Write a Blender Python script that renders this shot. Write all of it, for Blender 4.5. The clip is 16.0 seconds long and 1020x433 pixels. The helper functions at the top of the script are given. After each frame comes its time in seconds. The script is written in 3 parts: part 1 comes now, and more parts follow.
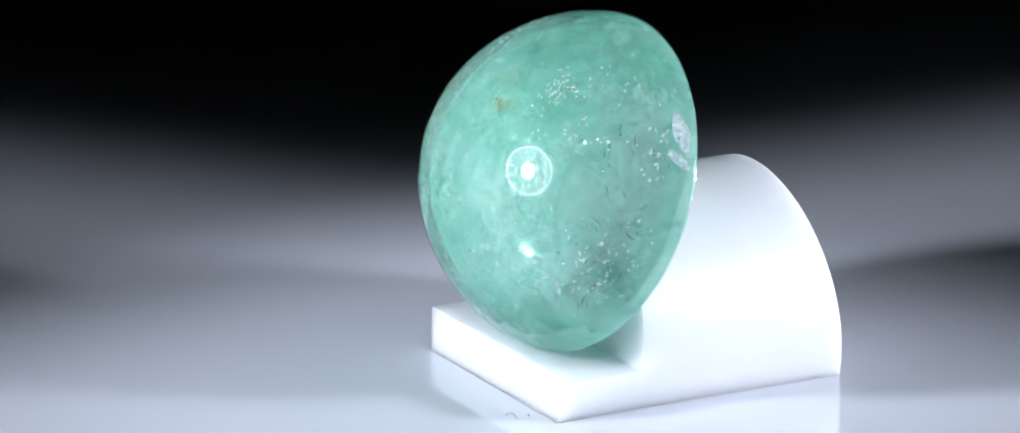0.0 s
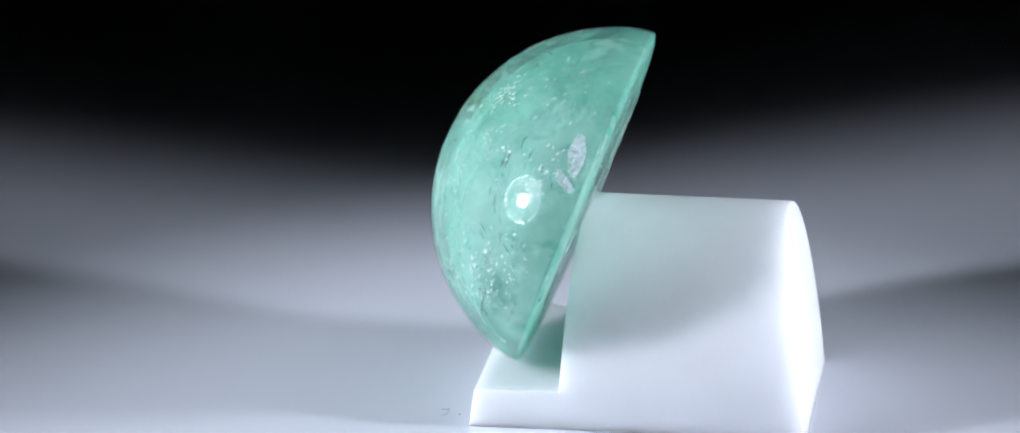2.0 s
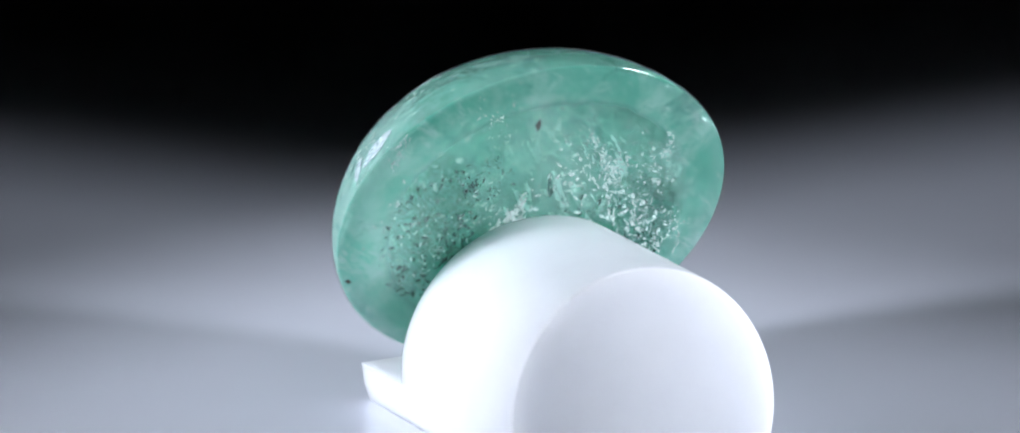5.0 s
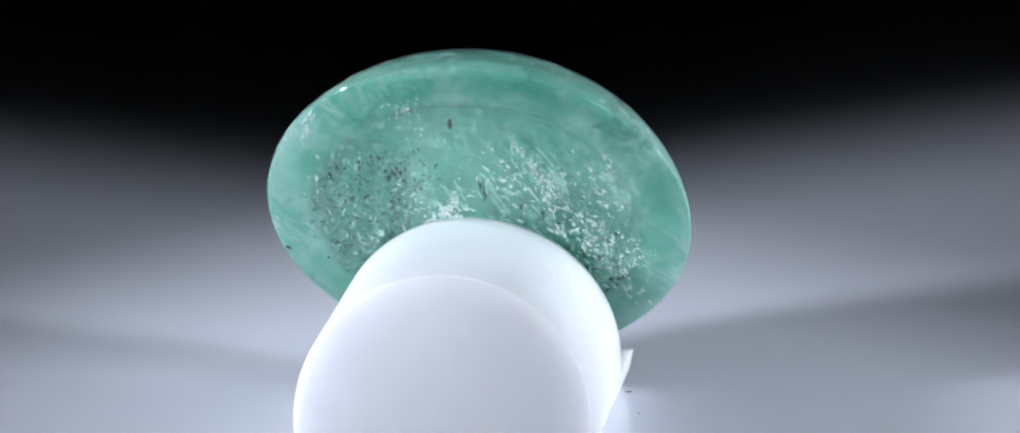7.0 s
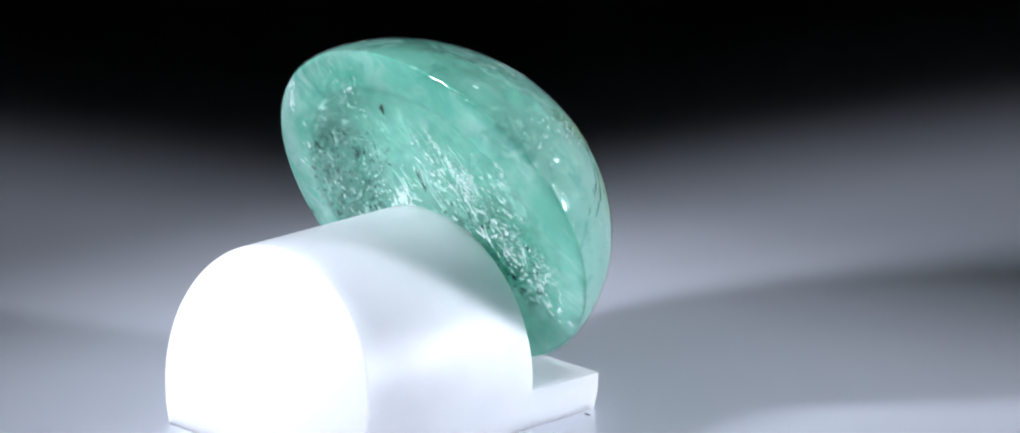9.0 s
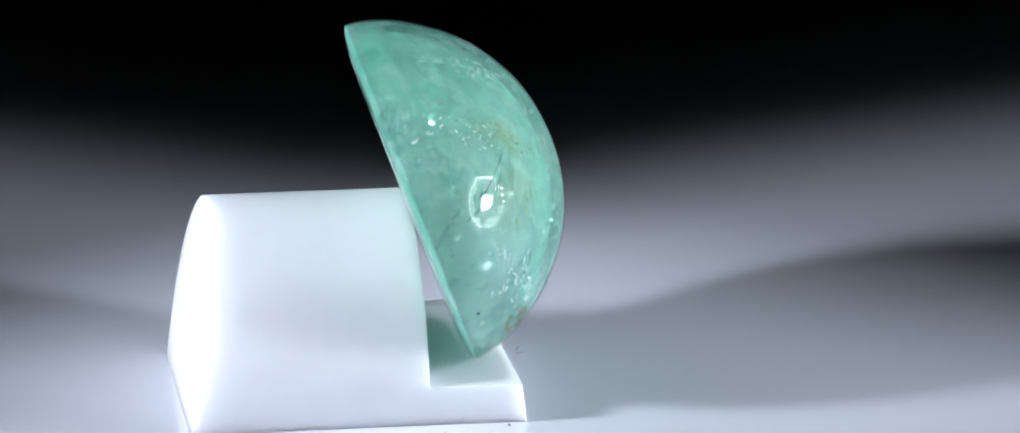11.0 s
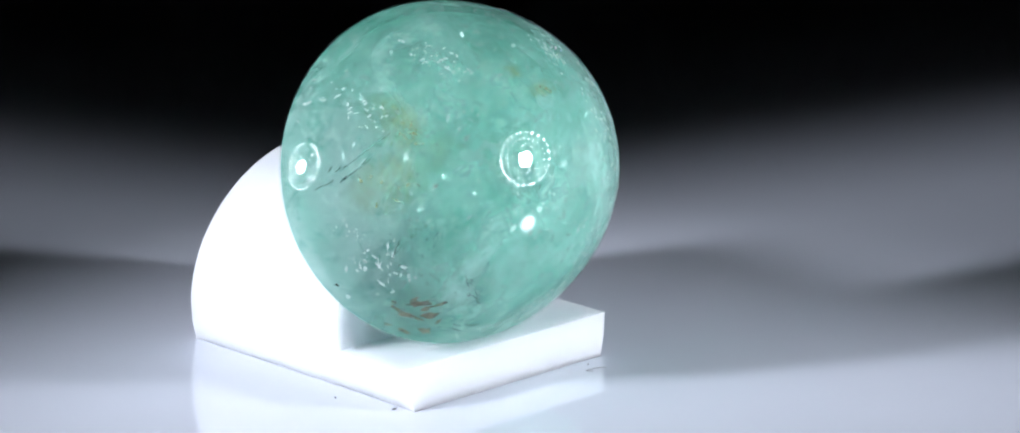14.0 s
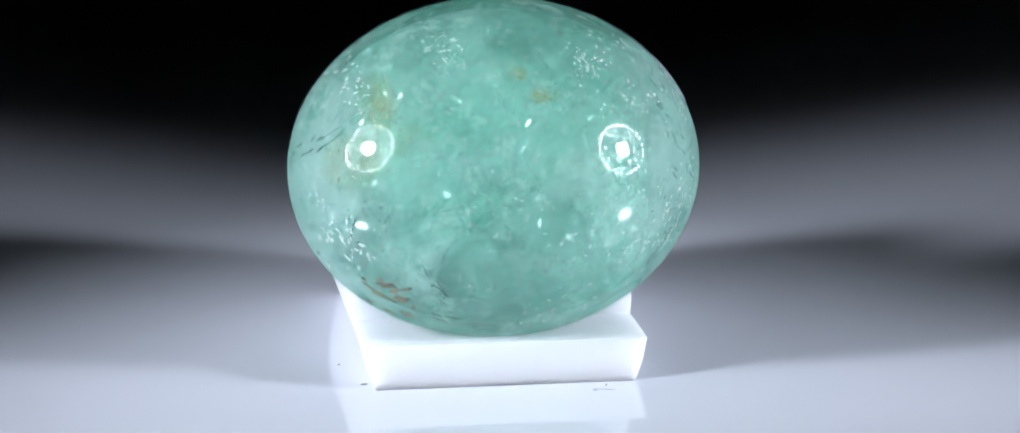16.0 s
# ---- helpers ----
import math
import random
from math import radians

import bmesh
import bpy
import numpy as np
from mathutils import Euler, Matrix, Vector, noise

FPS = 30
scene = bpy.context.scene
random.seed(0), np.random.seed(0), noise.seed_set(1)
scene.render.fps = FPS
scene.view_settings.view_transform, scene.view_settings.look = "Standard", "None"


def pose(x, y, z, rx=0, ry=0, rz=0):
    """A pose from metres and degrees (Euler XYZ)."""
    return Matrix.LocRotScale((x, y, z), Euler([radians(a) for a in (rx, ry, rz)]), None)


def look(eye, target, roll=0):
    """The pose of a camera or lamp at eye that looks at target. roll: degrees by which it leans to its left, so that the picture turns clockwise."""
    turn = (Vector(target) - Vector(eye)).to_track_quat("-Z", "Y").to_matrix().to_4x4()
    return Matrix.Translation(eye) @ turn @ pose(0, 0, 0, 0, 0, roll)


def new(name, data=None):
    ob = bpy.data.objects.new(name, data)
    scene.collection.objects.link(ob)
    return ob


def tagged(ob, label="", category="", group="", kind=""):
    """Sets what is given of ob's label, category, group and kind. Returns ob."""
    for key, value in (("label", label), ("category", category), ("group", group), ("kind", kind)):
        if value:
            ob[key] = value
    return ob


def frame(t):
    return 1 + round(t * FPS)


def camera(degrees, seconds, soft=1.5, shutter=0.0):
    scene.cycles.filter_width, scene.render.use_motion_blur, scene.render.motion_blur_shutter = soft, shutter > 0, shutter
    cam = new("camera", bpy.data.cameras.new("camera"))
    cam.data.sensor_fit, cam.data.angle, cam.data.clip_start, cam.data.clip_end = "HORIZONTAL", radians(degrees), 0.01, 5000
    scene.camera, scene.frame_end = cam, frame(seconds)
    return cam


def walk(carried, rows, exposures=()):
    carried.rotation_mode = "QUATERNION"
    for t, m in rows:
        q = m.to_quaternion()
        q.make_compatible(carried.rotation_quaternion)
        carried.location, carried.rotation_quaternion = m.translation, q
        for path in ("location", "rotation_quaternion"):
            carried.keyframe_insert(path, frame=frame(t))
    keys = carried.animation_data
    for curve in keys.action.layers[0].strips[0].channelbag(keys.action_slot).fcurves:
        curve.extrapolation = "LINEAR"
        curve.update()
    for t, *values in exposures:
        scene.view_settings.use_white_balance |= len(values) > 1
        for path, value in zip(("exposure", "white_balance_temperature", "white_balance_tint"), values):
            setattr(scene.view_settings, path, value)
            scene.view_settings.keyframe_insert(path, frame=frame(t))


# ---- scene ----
MM = 0.001
# ---------------------------------------------------------------- camera
cam = camera(2 * math.degrees(math.atan(784 / 7383.1)), 16.0, soft=1.8)
scene.cycles.sample_clamp_indirect = 0
EYE = Vector((0, -218.81, 71.87)) * MM
PAN, TILT = 0.00244, 0.28269
AHEAD = Vector((math.sin(PAN) * math.cos(TILT), math.cos(PAN) * math.cos(TILT), -math.sin(TILT)))
STILL = look(EYE, EYE + AHEAD, 0.458)
walk(cam, [(0.0, STILL), (16.0, STILL)])

# ---------------------------------------------------------------- world and lamps
world = bpy.data.worlds.new("dark_room")
scene.world = world
world.use_nodes = True
world.node_tree.nodes["Background"].inputs[0].default_value = (0.5, 0.55, 0.7, 1)
world.node_tree.nodes["Background"].inputs[1].default_value = 0.003

AIM = Vector((0.3, 3.0, 7.0)) * MM
LAMP_LEFT = Vector((-0.836, -0.375, 0.405)) * 140 * MM
LAMP_RIGHT = Vector((0.922, -0.235, 0.315)) * 140 * MM


def spot(eye, watts, cone, blend, tone):
    data = bpy.data.lights.new("spot_bulb", "SPOT")
    data.energy, data.spot_size, data.spot_blend = watts, radians(cone), blend
    data.shadow_soft_size, data.color = 9.5 * MM, tone
    ob = new("spot_bulb", data)
    ob.matrix_world = look(eye, AIM)
    return ob


spot(LAMP_LEFT, 1.16, 20.5, 0.42, (0.82, 0.872, 1.0))
spot(LAMP_RIGHT, 0.95, 21.0, 0.48, (0.82, 0.872, 1.0))


# ---------------------------------------------------------------- helpers
def part(name, bm, material, parent=None, label="", smooth=True, kind=""):
    me = bpy.data.meshes.new(name)
    bm.to_mesh(me)
    bm.free()
    if smooth:
        me.polygons.foreach_set("use_smooth", [True] * len(me.polygons))
    me.materials.append(material)
    ob = new(name, me)
    if parent is not None:
        ob.parent = parent
    if label:
        ob["label"] = label
    if kind:
        ob["kind"] = kind
    return ob


def bevel(ob, width, segments=3, angle=35):
    m = ob.modifiers.new("bevel", "BEVEL")
    m.width, m.segments, m.limit_method, m.angle_limit = width, segments, "ANGLE", radians(angle)
    m.harden_normals = True
    return ob


def box(bm, x0, x1, y0, y1, z0, z1):
    m = Matrix.Translation(((x0 + x1) / 2, (y0 + y1) / 2, (z0 + z1) / 2)) @ Matrix.Diagonal((x1 - x0, y1 - y0, z1 - z0, 1))
    bmesh.ops.create_cube(bm, size=1, matrix=m)
    return bm


def lathe(profile, steps=96):
    """A turned solid about z from (radius, height) pairs, closed on the axis."""
    bm = bmesh.new()
    rings = []
    for r, z in profile:
        if r < 1e-7:
            rings.append([bm.verts.new((0, 0, z))])
        else:
            rings.append([bm.verts.new((r * math.cos(2 * math.pi * k / steps), r * math.sin(2 * math.pi * k / steps), z)) for k in range(steps)])
    for a, b in zip(rings, rings[1:]):
        for k in range(steps if len(a) + len(b) > 2 else 0):
            j = (k + 1) % steps
            if len(a) == 1:
                bm.faces.new((a[0], b[j], b[k]))
            elif len(b) == 1:
                bm.faces.new((a[k], a[j], b[0]))
            else:
                bm.faces.new((a[k], a[j], b[j], b[k]))
    bmesh.ops.recalc_face_normals(bm, faces=bm.faces)
    return bm


# ---------------------------------------------------------------- materials
def material(name):
    m = bpy.data.materials.new(name)
    m.use_nodes = True
    nt = m.node_tree
    nt.nodes.clear()
    return m, nt


def node(nt, kind, **values):
    n = nt.nodes.new(kind)
    for k, v in values.items():
        if k.startswith("in_"):
            n.inputs[k[3:].replace("_", " ")].default_value = v
    return n


def noise_of(nt, scale, detail=4.0, rough=0.55, distort=0.0, space="Object"):
    co = nt.nodes.new("ShaderNodeTexCoord")
    n = node(nt, "ShaderNodeTexNoise", in_Scale=scale, in_Detail=detail, in_Roughness=rough, in_Distortion=distort)
    nt.links.new(co.outputs[space], n.inputs["Vector"])
    return n.outputs["Fac"]


def ramp(nt, source, stops):
    n = nt.nodes.new("ShaderNodeValToRGB")
    e = n.color_ramp.elements
    while len(e) < len(stops):
        e.new(0.5)
    for k, (p, c) in zip(e, stops):
        k.position = p
        k.color = (*c, 1) if len(c) == 3 else c
    nt.links.new(source, n.inputs[0])
    return n.outputs[0]


def grey(v):
    return (v, v, v)


def output(nt, shader):
    o = nt.nodes.new("ShaderNodeOutputMaterial")
    nt.links.new(shader, o.inputs["Surface"])


def bump(nt, height, strength, distance):
    b = node(nt, "ShaderNodeBump", in_Strength=strength, in_Distance=distance)
    nt.links.new(height, b.inputs["Height"])
    return b.outputs["Normal"]


def plain(name, low, high, roughness, scale, metallic=0.0, relief=0.0, sss=0.0, rough_to=None):
    m, nt = material(name)
    p = node(nt, "ShaderNodeBsdfPrincipled", in_Roughness=roughness, in_Metallic=metallic)
    nt.links.new(ramp(nt, noise_of(nt, scale), ((0.3, low), (0.7, high))), p.inputs["Base Color"])
    if rough_to is not None:
        nt.links.new(ramp(nt, noise_of(nt, scale * 3.1), ((0.3, grey(roughness)), (0.75, grey(rough_to)))), p.inputs["Roughness"])
    if relief:
        nt.links.new(bump(nt, noise_of(nt, scale * 6), 0.3, relief), p.inputs["Normal"])
    if sss:
        p.inputs["Subsurface Weight"].default_value = 1.0
        p.inputs["Subsurface Radius"].default_value = (1, 1, 1)
        p.inputs["Subsurface Scale"].default_value = sss
    output(nt, p.outputs[0])
    return m


def glow(name, colour, strength):
    m, nt = material(name)
    e = node(nt, "ShaderNodeEmission", in_Color=(*colour, 1), in_Strength=strength)
    output(nt, e.outputs[0])
    return m


WHITE_PLASTIC = plain("white_plastic", (0.70, 0.715, 0.745), (0.735, 0.75, 0.78), 0.40, 300, relief=0.00001, sss=0.0028, rough_to=0.50)
ACRYLIC = plain("white_acrylic", (0.66, 0.685, 0.755), (0.69, 0.715, 0.785), 0.012, 60, rough_to=0.022)
BLACK_METAL = plain("black_metal", (0.015, 0.015, 0.016), (0.03, 0.03, 0.032), 0.45, 80)
TABLE_TOP = plain("table_laminate", (0.02, 0.02, 0.022), (0.035, 0.035, 0.04), 0.6, 40)
BLACK_CLOTH = plain("black_cloth", (0.004, 0.004, 0.005), (0.01, 0.01, 0.012), 0.9, 150)
DUST = plain("grey_dust", (0.14, 0.14, 0.15), (0.30, 0.30, 0.30), 0.8, 3000)
LED_GLOW = glow("led_glow", (0.92, 0.96, 1.0), 38.0)


def calc(nt, how, a, b=None, c=None):
    n = nt.nodes.new("ShaderNodeMath")
    n.operation = how
    for k, v in enumerate((a, b, c)):
        if v is None:
            continue
        if isinstance(v, (int, float)):
            n.inputs[k].default_value = v
        else:
            nt.links.new(v, n.inputs[k])
    return n.outputs[0]


def blend(nt, factor, a, b):
    n = nt.nodes.new("ShaderNodeMix")
    n.data_type = "RGBA"
    for key, v in (("Factor", factor), ("A", a), ("B", b)):
        socket = n.inputs[key] if key == "Factor" else [i for i in n.inputs if i.name == key and i.type == "RGBA"][0]
        if isinstance(v, tuple):
            socket.default_value = (*v, 1)
        elif isinstance(v, float):
            socket.default_value = v
        else:
            nt.links.new(v, socket)
    return [o for o in n.outputs if o.type == "RGBA"][0]


def shade(nt, factor, a, b):
    n = nt.nodes.new("ShaderNodeMixShader")
    if isinstance(factor, float):
        n.inputs[0].default_value = factor
    else:
        nt.links.new(factor, n.inputs[0])
    nt.links.new(a, n.inputs[1])
    nt.links.new(b, n.inputs[2])
    return n.outputs[0]


def window(nt, x, y, cx, cy, rx, ry):
    """1 inside an ellipse of the stone's flat side, falling to 0 outside."""
    u = calc(nt, "DIVIDE", calc(nt, "SUBTRACT", x, cx), rx)
    v = calc(nt, "DIVIDE", calc(nt, "SUBTRACT", y, cy), ry)
    d = calc(nt, "ADD", calc(nt, "MULTIPLY", u, u), calc(nt, "MULTIPLY", v, v))
    return calc(nt, "SUBTRACT", 1.0, calc(nt, "MINIMUM", d, 1.0))


def sparkle(nt, scale, share, size):
    """Mirror-like specks, each tilted its own way."""
    co = nt.nodes.new("ShaderNodeTexCoord")
    wob = node(nt, "ShaderNodeTexNoise", in_Scale=scale * 2.2, in_Detail=3.0)
    nt.links.new(co.outputs["Object"], wob.inputs["Vector"])
    at = nt.nodes.new("ShaderNodeVectorMath")
    at.operation = "MULTIPLY_ADD"
    nt.links.new(wob.outputs["Color"], at.inputs[0])
    at.inputs[1].default_value = (1.6 / scale,) * 3
    nt.links.new(co.outputs["Object"], at.inputs[2])
    vo = node(nt, "ShaderNodeTexVoronoi", in_Scale=scale)
    nt.links.new(at.outputs[0], vo.inputs["Vector"])
    parts = nt.nodes.new("ShaderNodeSeparateColor")
    nt.links.new(vo.outputs["Color"], parts.inputs[0])
    mask = calc(nt, "MULTIPLY", calc(nt, "GREATER_THAN", parts.outputs[0], 1 - share), calc(nt, "LESS_THAN", vo.outputs["Distance"], size))
    chip = noise_of(nt, scale * 1.3, 4, 0.7, 0.8)
    mask = calc(nt, "MULTIPLY", mask, calc(nt, "GREATER_THAN", chip, 0.5))
    geo = nt.nodes.new("ShaderNodeNewGeometry")
    off = nt.nodes.new("ShaderNodeVectorMath")
    off.operation = "SUBTRACT"
    nt.links.new(vo.outputs["Color"], off.inputs[0])
    off.inputs[1].default_value = (0.5, 0.5, 0.5)
    tilt = nt.nodes.new("ShaderNodeVectorMath")
    tilt.operation = "MULTIPLY_ADD"
    nt.links.new(off.outputs[0], tilt.inputs[0])
    tilt.inputs[1].default_value = (1.5, 1.5, 1.5)
    nt.links.new(geo.outputs["Normal"], tilt.inputs[2])
    unit = nt.nodes.new("ShaderNodeVectorMath")
    unit.operation = "NORMALIZE"
    nt.links.new(tilt.outputs[0], unit.inputs[0])
    g = node(nt, "ShaderNodeBsdfGlossy", in_Roughness=0.2)
    nt.links.new(blend(nt, mask, (0.0, 0.0, 0.0), (0.70, 0.78, 0.75)), g.inputs["Color"])
    nt.links.new(unit.outputs[0], g.inputs["Normal"])
    return g.outputs[0]


SA, SB, SH, SBACK = 10.087, 8.324, 7.19, 0.45


def gem_material(name, seed, foot, low, high, hue, sparkles, flecked, solid=False):
    """One depth of the cloudy stone. low, high: how dense its clouds are."""
    m, nt = material(name)
    link = nt.links.new
    co = nt.nodes.new("ShaderNodeTexCoord")
    xyz = nt.nodes.new("ShaderNodeSeparateXYZ")
    link(co.outputs["Object"], xyz.inputs[0])
    x, y, z = xyz.outputs

    def cloud(scale, detail, rough, distort, along=None):
        n = node(nt, "ShaderNodeTexNoise", in_Scale=scale, in_Detail=detail, in_Roughness=rough, in_Distortion=distort)
        shift = nt.nodes.new("ShaderNodeVectorMath")
        shift.inputs[1].default_value = (seed * 0.031, seed * 0.017, seed * 0.023)
        link(co.outputs["Object"], shift.inputs[0])
        last = shift.outputs[0]
        if along is not None:
            turned = nt.nodes.new("ShaderNodeMapping")
            turned.vector_type = "TEXTURE"
            turned.inputs["Rotation"].default_value = (0.35, 0.2, radians(along))
            turned.inputs["Scale"].default_value = (3.4, 1.0, 1.3)
            link(last, turned.inputs["Vector"])
            last = turned.outputs[0]
        link(last, n.inputs["Vector"])
        return n.outputs["Fac"]

    def stain(cx, cy, rx, ry, grain, strength):
        """A ragged patch of the dome."""
        body = calc(nt, "MULTIPLY", calc(nt, "MINIMUM", calc(nt, "MULTIPLY", window(nt, x, y, cx * MM, cy * MM, rx * MM, ry * MM), 1.7), 1.0), grain)
        return calc(nt, "MULTIPLY", calc(nt, "MULTIPLY", body, dome), strength)

    flat = calc(nt, "LESS_THAN", z, foot * MM)
    dome = calc(nt, "SUBTRACT", 1.0, flat)
    skin_deep = foot == 0.0
    r, g, b = hue
    colour = ramp(nt, cloud(150, 7, 0.62, 0.0), ((0.32, (r * 0.42, g * 0.66, b * 0.62)), (0.48, hue), (0.66, (r * 1.6, g * 1.14, b * 1.22))))
    # ends painted pale grey, standing in for the lit floor seen through them
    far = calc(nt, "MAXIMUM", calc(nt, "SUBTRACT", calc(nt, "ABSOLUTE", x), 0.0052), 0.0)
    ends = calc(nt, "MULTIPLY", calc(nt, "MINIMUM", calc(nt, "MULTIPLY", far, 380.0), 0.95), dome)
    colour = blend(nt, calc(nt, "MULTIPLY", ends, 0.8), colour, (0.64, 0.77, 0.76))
    across = calc(nt, "ADD", calc(nt, "POWER", calc(nt, "DIVIDE", x, SA * MM), 2.0), calc(nt, "POWER", calc(nt, "DIVIDE", y, SB * MM), 2.0))
    rim = calc(nt, "MULTIPLY", calc(nt, "MINIMUM", calc(nt, "MAXIMUM", calc(nt, "MULTIPLY", calc(nt, "SUBTRACT", across, calc(nt, "MULTIPLY_ADD", flat, -0.28, 0.76)), 6.0), 0.0), 1.0), 0.62)
    rim = calc(nt, "MULTIPLY", rim, calc(nt, "MULTIPLY_ADD", flat, 0.3, 0.7))
    rim = calc(nt, "MULTIPLY", rim, calc(nt, "MULTIPLY_ADD", ends, -0.4, 1.0))
    colour = blend(nt, calc(nt, "MULTIPLY", dome, 0.14), colour, (0.84, 0.85, 0.90))
    colour = blend(nt, calc(nt, "MAXIMUM", calc(nt, "MULTIPLY", rim, 0.9), calc(nt, "MULTIPLY", flat, 0.45)), colour, blend(nt, flat, (0.27, 0.74, 0.59), (0.12, 0.56, 0.425)))
    veils = ramp(nt, cloud(270, 6, 0.60, 0.4), ((0.48, grey(0)), (0.58, grey(0.5)), (0.70, grey(0.95))))
    patches = ramp(nt, cloud(210, 3, 0.5, 0.0), ((0.42, grey(0.0)), (0.60, grey(1.0))))
    specks = calc(nt, "MAXIMUM", ramp(nt, cloud(1300, 5, 0.62, 0.3), ((0.585, grey(0)), (0.63, grey(1)))), ramp(nt, cloud(2600, 4, 0.62, 0.3), ((0.60, grey(0)), (0.65, grey(0.9)))))
    specks = calc(nt, "MULTIPLY", specks, patches)

    # a whiter crackled middle on the flat side
    middle = calc(nt, "MULTIPLY", window(nt, x, y, -0.0010, 0.0016, 0.0052, 0.0052), flat)
    crackle = ramp(nt, cloud(1150, 7, 0.74, 0.5, 60), ((0.51, grey(0)), (0.57, grey(1.0))))
    veils = calc(nt, "MAXIMUM", veils, calc(nt, "MULTIPLY", crackle, calc(nt, "MINIMUM", calc(nt, "MULTIPLY", middle, 1.6), 1.0)))
    veils = calc(nt, "MAXIMUM", veils, calc(nt, "MULTIPLY", middle, 0.5))
    colour = blend(nt, veils, colour, (0.70, 0.94, 0.88))
    wisps = ramp(nt, cloud(430, 6, 0.62, 0.6), ((0.31, grey(0.7)), (0.42, grey(0))))
    colour = blend(nt, wisps, colour, (0.10, 0.36, 0.30))
    # fibres of the crystal, light and dark, in two slants
    fibre = cloud(1100, 7, 0.72, 0.25, 38)
    other = cloud(760, 7, 0.70, 0.5, -52)
    colour = blend(nt, ramp(nt, fibre, ((0.55, grey(0)), (0.67, grey(0.75)))), colour, (0.76, 0.95, 0.91))
    colour = blend(nt, ramp(nt, fibre, ((0.33, grey(0.65)), (0.46, grey(0)))), colour, (r * 0.35, g * 0.60, b * 0.56))
    colour = blend(nt, ramp(nt, other, ((0.33, grey(0.5)), (0.46, grey(0)))), colour, (r * 0.45, g * 0.68, b * 0.64))
    # smoky and ochre patches
    grain = ramp(nt, cloud(900, 6, 0.7, 0.6, 70), ((0.40, grey(0.1)), (0.60, grey(1.0))))
    for cx, cy, rx, ry in ((-6.3, -2.4, 0.9, 1.7), (-7.6, -4.0, 0.9, 1.0), (8.2, -3.4, 0.9, 1.8), (-3.2, -5.4, 1.1, 1.1), (-4.6, -6.6, 1.3, 0.7), (-0.9, -1.2, 0.9, 0.8)):
        colour = blend(nt, stain(cx, cy, rx, ry, grain, 0.34), colour, (0.09, 0.27, 0.24))
    for cx, cy, rx, ry, much in ((-5.8, 2.9, 1.0, 1.7, 0.6), (-7.0, 0.2, 1.7, 1.6, 0.5), (0.8, 3.8, 0.6, 0.4, 0.8), (1.9, 2.65, 0.9, 0.45, 0.8), (-4.6, 1.0, 1.2, 1.0, 0.35)):
        colour = blend(nt, stain(cx, cy, rx, ry, grain, much), colour, (0.52, 0.50, 0.20))
    lit = node(nt, "ShaderNodeBsdfDiffuse")
    link(colour, lit.inputs["Color"])
    link(bump(nt, cloud(800, 6, 0.7, 1.2), 0.6, 0.0005), lit.inputs["Normal"])
    if solid:
        deep = node(nt, "ShaderNodeBsdfPrincipled", in_Roughness=0.5, in_Subsurface_Weight=1.0, in_Subsurface_Scale=0.005)
        deep.inputs["Subsurface Radius"].default_value = (0.45, 1.0, 0.8)
        deep.inputs["Specular IOR Level"].default_value = 0.0
    else:
        deep = nt.nodes.new("ShaderNodeBsdfTranslucent")
    link(colour, deep.inputs[0])
    milky = shade(nt, 0.75 if solid else 0.57, lit.outputs[0], deep.outputs[0])
    # clear windows of the flat side, and clearer ends below the outer layer
    holes = calc(nt, "MAXIMUM", window(nt, x, y, 0.0058, -0.0002, 0.0036, 0.0044), window(nt, x, y, -0.0055, -0.0012, 0.0032, 0.0038))
    holes = calc(nt, "MINIMUM", calc(nt, "MULTIPLY", holes, 1.8), 1.0)
    holes = calc(nt, "MULTIPLY", holes, flat)
    crisp = ramp(nt, cloud(1400, 4, 0.7, 1.4), ((0.42, grey(0.35)), (0.56, grey(1.0))))
    thin = calc(nt, "MINIMUM", calc(nt, "ADD", calc(nt, "MULTIPLY", holes, crisp), calc(nt, "MULTIPLY", ends, 0.1 if skin_deep else 0.35)), 1.0)
    dense = ramp(nt, cloud(220, 6, 0.58, 0.3), ((0.34, grey(low)), (0.62, grey(high))))
    dense = calc(nt, "MULTIPLY", calc(nt, "MAXIMUM", dense, calc(nt, "MULTIPLY", veils, 0.8)), calc(nt, "SUBTRACT", 1.0, calc(nt, "MULTIPLY", thin, 0.85)))
    # the outer layer is denser at the ends to carry that painted grey
    if skin_deep:
        dense = calc(nt, "MAXIMUM", dense, calc(nt, "MULTIPLY", ends, 0.5))
    # the rim is solid colour
    dense = calc(nt, "MAXIMUM", dense, rim)
    pale = node(nt, "ShaderNodeBsdfTransparent", in_Color=(0.91, 1.0, 0.97, 1))
    clear = pale.outputs[0]
    if not solid:
        bent = node(nt, "ShaderNodeBsdfRefraction", in_Color=(0.90, 1.0, 0.97, 1), in_Roughness=0.02, in_IOR=1.45)
        link(bump(nt, cloud(500, 5, 0.7, 0.5), 0.4, 0.0004), bent.inputs["Normal"])
        clear = shade(nt, 0.3, clear, bent.outputs[0])
    skin = shade(nt, dense, clear, milky)
    white = node(nt, "ShaderNodeBsdfDiffuse", in_Color=(0.78, 0.95, 0.91, 1))
